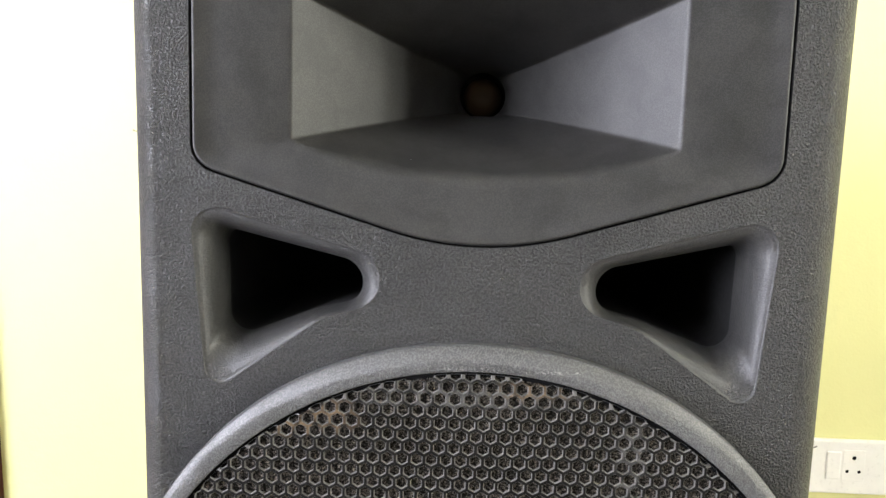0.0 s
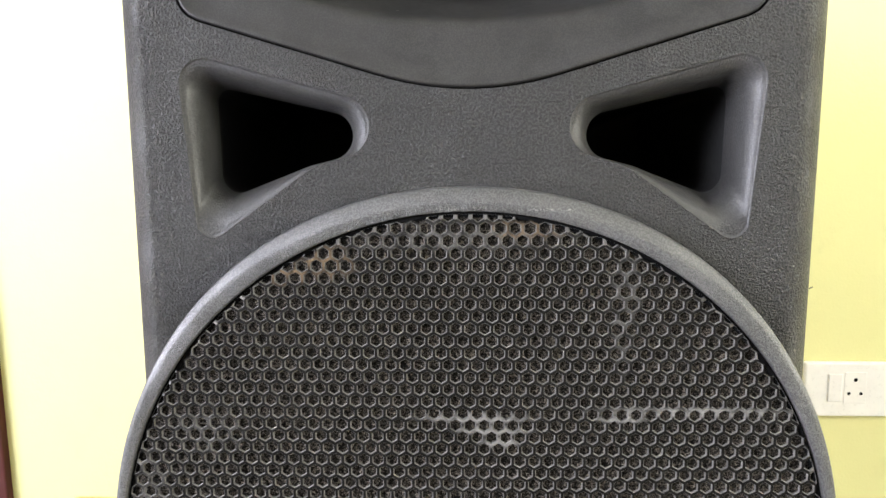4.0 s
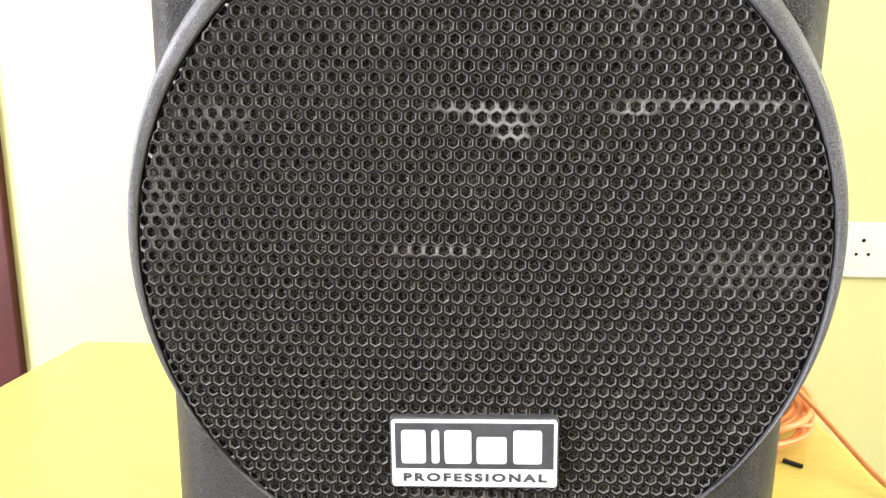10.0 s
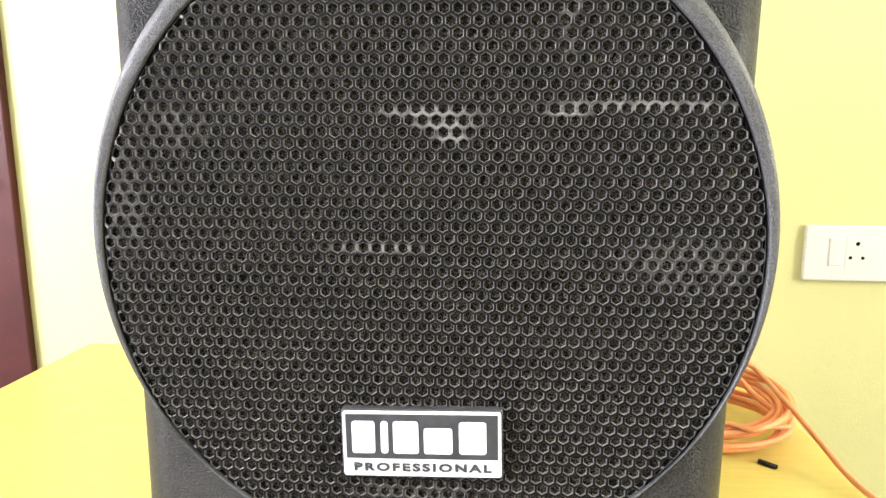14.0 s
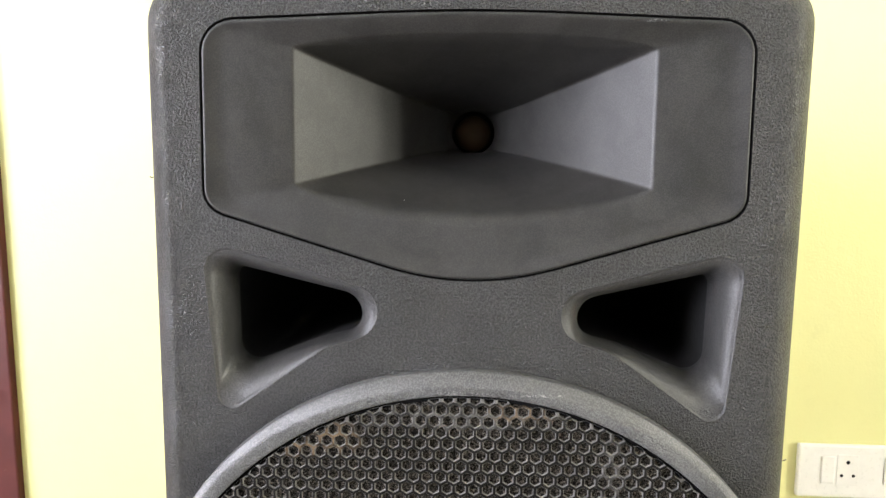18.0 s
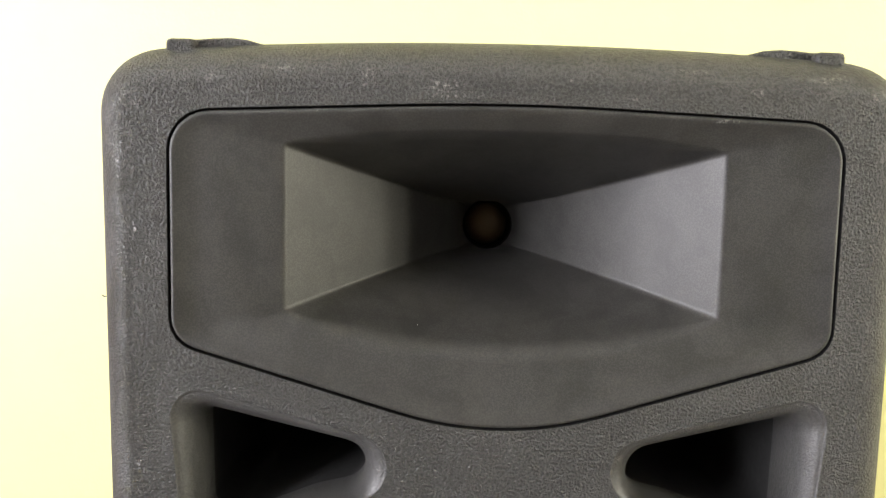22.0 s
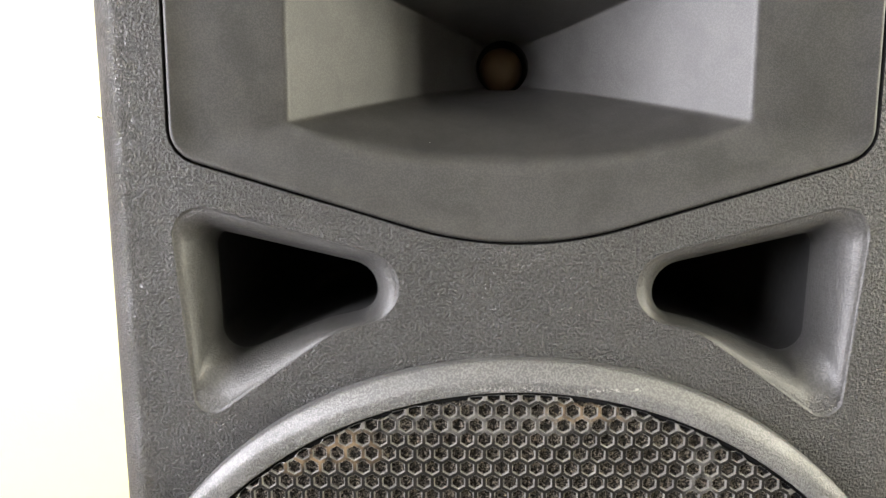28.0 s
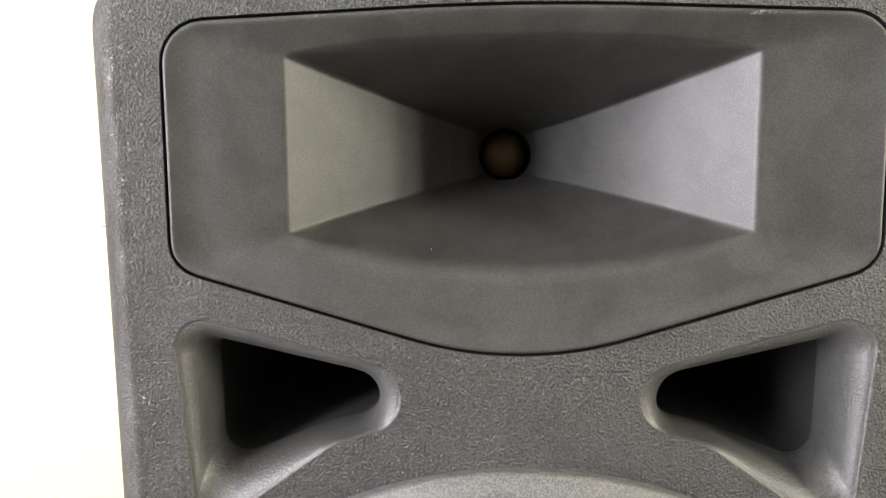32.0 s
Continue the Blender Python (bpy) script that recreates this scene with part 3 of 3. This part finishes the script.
def build_horn():
    zc = 1.402
    circle = []
    for k, n in enumerate((60, 60, 60, 60)):
        for s in range(n):
            a = radians(-45 + 90 * k + 90 * s / n)
            circle.append((0.0175 * math.cos(a), zc + 0.0175 * math.sin(a)))
    rows = [(mouth(0.0010), 0.0022), (mouth(0.0016), 0.0005), (mouth(0.0032), 0.0005), (mouth(0.0046), 0.0014)]
    edge = mouth(0.0046)
    brk = four_sided(0.1162, 1.4486, 1.3592, 0.008, 0.020)
    # the break is tight at the two sides and wide above and below
    wide = [min(1.0, k % 60 / 10, (60 - k % 60) / 10) if k // 60 % 2 else 0.0 for k in range(240)]
    for f, g in ((0.25, 0.25), (0.5, 0.5), (0.75, 0.7), (0.965, 0.82)):
        share = [f + (g - f) * w for w in wide]
        rows.append(([(a[0] + (b[0] - a[0]) * h, a[1] + (b[1] - a[1]) * h) for a, b, h in zip(edge, brk, share)], [0.0014 + 0.0076 * h ** 1.15 for h in share]))
    rows.append((brk, 0.0090))
    inner = four_sided(0.021, zc + 0.0155, zc - 0.0155, 0.001, 0.001)
    for f, g in ((0.016, 0.10), (0.15, 0.2), (0.35, 0.35), (0.55, 0.55), (0.75, 0.75), (0.9, 0.9)):
        share = [f + (g - f) * w for w in wide]
        rows.append(([(a[0] + (b[0] - a[0]) * h, a[1] + (b[1] - a[1]) * (1 - (1 - h) ** 1.15)) for a, b, h in zip(brk, inner, share)],
                     [0.009 + 0.110 * h * (0.95 + 0.05 * h * h) for h in share]))
    rows += [(inner, 0.119)] + [([(a[0] + (b[0] - a[0]) * f, a[1] + (b[1] - a[1]) * f) for a, b in zip(inner, circle)], y) for f, y in ((0.45, 0.125), (0.85, 0.131), (1.0, 0.135))]
    throat = [(circle, 0.135), (circle, 0.142), (circle, 0.152)]
    # moulded fillets where the four walls meet
    rows = [(eased(ring) if 4 <= k < len(rows) - 1 else ring, y) for k, (ring, y) in enumerate(rows)]
    data = loft("horn", [[(CX + x, d, z) for (x, z), d in zip(ring, y if isinstance(y, list) else [y] * 240)] for ring, y in rows], HORN)
    under("throat", loft("throat", [[(CX + x, y, z) for x, z in ring] for ring, y in throat], BLACK, cap=True), speaker, "dark round throat of the horn")
    horn = under("horn", data, speaker, "smooth black constant-directivity horn")
    under("diaphragm", lathe_y("diaphragm", (CX, 0.148, zc), [(0.0, -0.005), (0.007, -0.004), (0.0130, -0.001), (0.0150, 0.003)], BRONZE, 32), horn, "brown dome at the bottom of the horn")
    groove = resampled(SEAM, 160)
    ins = inward(groove)
    rings = [[(CX + p.x + m.x * d, y, p.y + m.y * d) for p, m in zip(groove, ins)] for d, y in ((0, 0), (0.0001, 0.006), (0.0010, 0.006), (0.0012, 0.0012))]
    under("seam_gap", loft("seam_gap", rings, BLACK), horn)


def build_ring():
    """The moulded ring round the grille, proud at the top and running out at the foot."""
    n, oz, orad = 180, 1.0162, 0.2254
    rings = []
    for f, dy, deep in ((0.0, 0.006, 0), (0.0, 0.0004, 0), (0.05, -0.0003, 0), (0.5, -0.0005, 0.36), (0.92, -0.0004, 0.82), (0.985, 0.0002, 0.92), (1.0, 0.0012, 1.0), (1.004, 0.008, 2.0)):
        ring = []
        for k in range(n):
            a = 2 * math.pi * k / n
            p = Vector((CX + 0.001 + 0.2198 * math.cos(a), GZ + 0.2198 * math.sin(a)))
            wide = orad + 0.0036 * max(0.0, math.sin(a)) * math.sin(2 * a) ** 2
            q = Vector((CX + 0.0012 + wide * math.cos(a), oz + wide * math.sin(a)))
            w = p.lerp(q, f)
            front = grille_y(p.y) - 0.0012
            steep = (0.06 + 0.62 * max(0.0, math.sin(a)) ** 2 + 0.9 * min(1.0, max(0.0, -2.0 * math.sin(a) - 1.0))) if deep <= 1 else 0.5
            ring.append((w.x, front + dy + (-0.0005 - front) * deep * steep, w.y))
        rings.append(ring)
    for r, y in ((0.2257, 0.03), (0.2250, 0.07), (0.221, 0.14), (0.204, 0.20)):
        rings.append([(CX + r * math.cos(2 * math.pi * k / n), y, oz + r * math.sin(2 * math.pi * k / n) * 0.97) for k in range(n)])
    under("grille_ring", loft("grille_ring", rings, RING), speaker, "grey-black moulded ring round the grille")


def build_grille():
    """A steel sheet pierced with hexagons, each hole with a chamfered rim and its own wall."""
    pitch, hole, R = 0.00876, 0.00392, GR - 0.0008
    out_r = pitch / math.sqrt(3)
    rise = pitch * math.sqrt(3) / 2
    verts, faces, rims = [], [], []
    corner = [(math.cos(radians(90 + 60 * k)), math.sin(radians(90 + 60 * k))) for k in range(6)]
    rng = random.Random(4)

    def put(x, z, back):
        d = math.hypot(x, z)
        if d > R:
            x, z, back = x * R / d, z * R / d, back + 0.0006
        verts.append((CX + 0.001 + x, grille_y(GZ + z) + back, GZ + z))

    for j in range(-31, 32):
        for i in range(-31, 32):
            x, z = (i + 0.5 * (j % 2)) * pitch, j * rise - 0.0027
            if math.hypot(x, z) > R + 0.0014:
                continue
            base = len(verts)
            w = hole * rng.uniform(0.97, 1.03)
            for r, back in ((out_r, 0.0), (w + 0.00022, 0.0), (w + 0.00008, 0.00010), (w - 0.00010, 0.0003), (w - 0.00042, 0.0014)):
                for cx, cz in corner:
                    put(x + cx * r, z + cz * r, back)
            for ring in range(4):
                for k in range(6):
                    m = (k + 1) % 6
                    cut = math.hypot(x + (corner[k][0] + corner[m][0]) / 2 * out_r, z + (corner[k][1] + corner[m][1]) / 2 * out_r) > R - 0.0012
                    # rims and walls get the painted light, cut cells the bare edge
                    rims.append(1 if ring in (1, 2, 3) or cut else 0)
                    faces.append((base + ring * 6 + k, base + ring * 6 + m, base + ring * 6 + 6 + m, base + ring * 6 + 6 + k))
    data = mesh("grille", verts, faces, GRILLE)
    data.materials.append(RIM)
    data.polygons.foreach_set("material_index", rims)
    grille = under("grille", data, speaker, "dusty dark steel mesh pierced with small hexagons")
    # an added black strip stands for the shade in the gap between the sheet and the ring
    turns = [2 * math.pi * k / 120 for k in range(120)]
    gap_strip = [[(CX + 0.001 + r * math.cos(a), grille_y(GZ + r * math.sin(a)) + back, GZ + r * math.sin(a)) for a in turns] for r, back in ((0.2164, 0.0024), (0.2172, 0.0019), (0.2186, 0.0017), (0.2197, 0.0026))]
    under("gasket", loft("gasket", gap_strip, BLACK), grille, "black strip added as the dark gap round the mesh")
    n = 96
    rows = [(0.0, 0), (0.05, 0), (0.1, 0), (0.15, 0), (0.19, 0), (GR, 0), (GR + 0.0015, 0.003)]
    rings = [[(CX + 0.001 + max(r, 1e-5) * math.cos(2 * math.pi * k / n), min(grille_y(GZ + r * math.sin(2 * math.pi * k / n)) + 0.0034, -0.0008) + b, GZ + r * math.sin(2 * math.pi * k / n)) for k in range(n)] for r, b in rows]
    under("foam_lining", loft("foam_lining", rings, FOAM), grille, "coarse black acoustic foam behind the holes")


def plaque(name, x0, x1, z0, z1, y0, y1, radius, mat):
    """A plate with rounded corners and a small chamfer, facing the front."""
    pts = rounded([(x0, z0, radius), (x1, z0, radius), (x1, z1, radius), (x0, z1, radius)], 6)
    ins = inward(pts)
    rings = [[(p.x + n.x * d, y, p.y + n.y * d) for p, n in zip(pts, ins)] for d, y in ((0, y1), (0, y0 + 0.0003), (0.0003, y0))]
    return loft(name, rings, mat, smooth=False, cap=True)


def build_badge():
    x0, x1, z0, z1 = CX - 0.0530, CX + 0.0555, 0.8550, 0.9018
    y = -0.0125
    badge = under("badge", plaque("badge", x0 - 0.0012, x1 + 0.0012, z0 - 0.0012, z1 + 0.0012, y + 0.0012, y + 0.0085, 0.0028, BADGE_DARK), speaker, "black and white maker's badge with raised rim")
    under("badge_face", plaque("badge_face", x0, x1, z0, z1, y, y + 0.003, 0.0022, BADGE_WHITE), badge, "white enamel plate")
    under("badge_field", plaque("badge_field", x0 + 0.0022, x1 - 0.0022, z0 + 0.0128, z1 - 0.0020, y - 0.0005, y + 0.001, 0.0006, BADGE_DARK), badge, "charcoal field")
    # the maker's mark, as plain blocks
    for u, v, high in ((0.0065, 0.0225, 1.0), (0.0265, 0.0315, 1.0), (0.0350, 0.0525, 1.0), (0.0560, 0.0755, 0.80), (0.0800, 0.0985, 1.0)):
        zz = z0 + 0.0168
        under("mark_block", plaque("mark_block", x0 + u, x0 + v, zz, zz + high * 0.0232, y - 0.0012, y, 0.0022, BADGE_WHITE), badge)
    words = bpy.data.curves.new("lettering", "FONT")
    words.body, words.align_x, words.align_y, words.size, words.extrude, words.offset = "PROFESSIONAL", "CENTER", "CENTER", 0.0076, 0.0002, 0.00034
    words.space_character = 1.32
    probe = new("probe", words)
    bpy.context.view_layer.update()
    data = bpy.data.meshes.new_from_object(probe.evaluated_get(bpy.context.evaluated_depsgraph_get()))
    bpy.data.objects.remove(probe)
    xs = [v.co.x for v in data.vertices]
    wide = max(xs) - min(xs)
    for v in data.vertices:
        v.co = Vector(((x0 + x1) / 2 + v.co.x * 0.0945 / wide, y - 0.0003 - v.co.z, z0 + 0.0064 + v.co.y * 1.0))
    data.materials.clear()
    data.materials.append(BADGE_DARK)
    under("lettering", data, badge, "black capital letters")
    middle = Vector((CX, y, (z0 + z1) / 2))
    tilt = Matrix.Translation(middle) @ Matrix.Rotation(radians(-1.7), 4, "Y") @ Matrix.Translation(-middle)
    for ob in [badge] + list(badge.children):
        ob.data.transform(tilt)


def build_fittings():
    for side in (-1, 1):
        # low lug at each top corner, with a ramp to the middle
        x = CX + side * 0.1815
        prof = [(0.0, 0.0), (0.0, 0.0120), (0.0015, 0.0136), (0.016, 0.0138), (0.024, 0.0146), (0.033, 0.0150), (0.042, 0.0142), (0.052, 0.0115), (0.062, 0.0080), (0.062, 0.0)]
        for name, cut, y0, y1 in (("top_lug", prof, 0.024, 0.085),):
            a = [(x - side * u, y0 + 0.001, 1.490 + h) for u, h in cut]
            b = [(x - side * u, y0, 1.490 + h - 0.001) for u, h in cut]
            c = [(x - side * u, y1, 1.490 + h) for u, h in cut]
            data = loft(name, [b, a, c], CASE, smooth=False, cap=True)
            bm = bmesh.new()
            bm.from_mesh(data)
            bm.verts.ensure_lookup_table()
            bm.faces.new([bm.verts[k] for k in range(len(cut))])
            bmesh.ops.recalc_face_normals(bm, faces=bm.faces[:])
            bm.to_mesh(data)
            bm.free()
            under(name, data, speaker, "worn black stacking lug")
        under("stacking_foot", box_mesh("stacking_foot", CX + side * 0.1735 - 0.008, CX + side * 0.1735 + 0.008, 0.018, 0.045, 1.4885, 1.5034, CASE, 0.003, 3), speaker)
        for y in (0.034, 0.27):
            under("foot", box_mesh("foot", CX + side * 0.157 - 0.014, CX + side * 0.157 + 0.014, y, y + 0.04, 0.75, 0.772, RUBBER, 0.003), speaker, "flat black rubber foot")


def build_flecks():
    """Two flecks of white paint in the horn and two burrs of flash on the sides of the case."""
    for x, y, z in ((-0.048, 0.0262, 1.350), (0.0235, 0.0062, 1.3225)):
        under("paint_fleck", lathe_y("paint_fleck", (x, y, z), [(0.0, -0.0004), (0.00025, -0.0003), (0.00036, 0.0004)], BADGE_WHITE, 10), speaker, "tiny fleck of white paint")
    for side, z in ((-1, 1.363), (1, 1.176)):
        x = CX + side * (half_width(z) - 0.0012)
        under("burr", tube("burr", [(x + side * 0.0007 * s, 0.024, z + 0.0001 * s * s) for s in range(4)], 0.0004, CASE, 6), speaker)


shell, rim = build_case()
build_front(rim)
build_port(1)
build_port(-1)
build_horn()
build_ring()
build_grille()
build_badge()
build_fittings()
build_flecks()


# ---- wall fittings ----
def build_switchboard():
    x0, x1, z0, z1, y = 0.510, 0.760, 0.872, 0.957, YB
    board = thing("switchboard", "white plastic switchboard with two sockets and two switches", "switchboard", (0.63, YB, 0.915))
    under("cover_plate", box_mesh("cover_plate", x0, x1, y - 0.010, y, z0, z1, SWITCH, 0.003), board)
    for sx in (0.586, 0.682):
        under("switch_rocker", box_mesh("switch_rocker", sx - 0.041, sx - 0.020, y - 0.0122, y - 0.009, 0.896, 0.939, SWITCH, 0.0014), board)
        socket = under("socket", box_mesh("socket", sx - 0.0165, sx + 0.0165, y - 0.0106, y - 0.009, 0.893, 0.942, SWITCH, 0.0005), board)
        for px, pz, r in ((0, 0.930, 0.0031), (-0.009, 0.9085, 0.0026), (0.009, 0.9085, 0.0026)):
            under("pin_hole", lathe_y("pin_hole", (sx + px, y - 0.0107, pz), [(r, 0), (r * 0.9, -0.0003), (0.0, -0.0003)], BLACK, 18), socket)


def build_notices():
    board = thing("notice_board", "olive notice board with white sheets pinned to it", "notice board", (0.75, YB, 2.0))
    under("backing", box_mesh("backing", 0.533, 1.12, YB - 0.012, YB, 1.769, 2.25, OLIVE, 0.002), board)
    under("sheet", box_mesh("sheet", 0.538, 0.5635, YB - 0.0135, YB - 0.0118, 1.808, 2.1, PAPER), board)
    under("sheet", box_mesh("sheet", 0.5665, 0.78, YB - 0.017, YB - 0.0135, 1.792, 2.09, PAPER, 0.0008), board)
    under("sheet", box_mesh("sheet", 0.80, 1.01, YB - 0.0135, YB - 0.0118, 1.80, 2.10, PAPER), board)


build_switchboard()
build_notices()


# ---- things on the table ----
def build_cable():
    coil = thing("cable_coil", "coiled orange flexible cable lying on the table", "cable", (0.30, 0.36, 0.75))
    path = []
    for s in range(0, 8 * 36 + 10):
        a = 2 * math.pi * s / 36
        turn = s / 36
        r = 0.087 - 0.009 * ((turn * 1.7) % 2.2) + 0.003 * math.sin(2.3 * a + turn)
        cx, cy = 0.300 + 0.004 * math.sin(turn * 2.1), 0.350 + 0.008 * math.cos(turn * 1.3)
        z = 0.7536 + 0.0050 * turn * (0.75 + 0.25 * math.cos(a)) + 0.006 * (turn / 8) * (1 + math.sin(a))
        path.append((cx + r * math.cos(a), cy + r * math.sin(a), z))
    under("coil", tube("coil", path, 0.0034, ORANGE), coil)
    bends = [Vector(p) for p in ((0.300, 0.30, 0.885), (0.322, 0.318, 0.868), (0.334, 0.335, 0.845), (0.338, 0.352, 0.828), (0.3505, 0.350, 0.8185), (0.372, 0.277, 0.791),
                                 (0.393, 0.200, 0.7605), (0.410, 0.130, 0.7555), (0.424, 0.06, 0.742), (0.436, -0.02, 0.70))]
    strand = []
    for k in range(len(bends) - 1):
        p0, p1, p2, p3 = bends[max(k - 1, 0)], bends[k], bends[k + 1], bends[min(k + 2, len(bends) - 1)]
        for s in range(6):
            f = s / 6
            strand.append(0.5 * (2 * p1 + (p2 - p0) * f + (2 * p0 - 5 * p1 + 4 * p2 - p3) * f * f + (3 * p1 - p0 - 3 * p2 + p3) * f ** 3))
    under("strand", tube("strand", strand + [bends[-1]], 0.0032, ORANGE), coil)
    under("strand", tube("strand", [(0.315 + 0.058 * s / 16, 0.38 - 0.06 * s / 16, 0.830 - 0.055 * s / 16 - 0.008 * math.sin(math.pi * s / 16)) for s in range(17)], 0.0034, ORANGE), coil)


def build_stub():
    a, b = Vector((0.3225, 0.2555, 0.7524)), Vector((0.3385, 0.2405, 0.7524))
    stub = tagged(new("cable_stub", tube("cable_stub", [a + (b - a) * (0.06 + 0.86 * s / 6) for s in range(7)], 0.0024, RUBBER, 14)), "short black rubber tube lying on the table", "tube")


build_cable()
build_stub()


# ---- windows ----
def build_window(name, along, at, lo, hi, z0, z1, out):
    win = thing(name, "wooden window frame with clear panes", "window", kind="structure")

    def bar(kind, a, b, q0, q1, d=0.05):
        lo_d, hi_d = sorted((at + out * 0.08, at + out * (0.08 + d)))
        args = (a, b, lo_d, hi_d) if along == "x" else (lo_d, hi_d, a, b)
        under(kind, box_mesh(kind, *args, q0, q1, WOOD, 0.002), win)

    bar("sill", lo, hi, z0, z0 + 0.05)
    bar("head", lo, hi, z1 - 0.05, z1)
    for s in (lo, (lo + hi) / 2 - 0.025, hi - 0.05):
        bar("stile", s, s + 0.05, z0 + 0.05, z1 - 0.05)


build_window("window_1", "y", XL, -1.3, -0.3, 0.85, 2.35, 1)
build_window("window_2", "y", XR, -1.03, -0.53, 1.05, 2.45, -1)
build_window("window_3", "y", XL, -2.6, -1.5, 1.15, 2.65, 1)
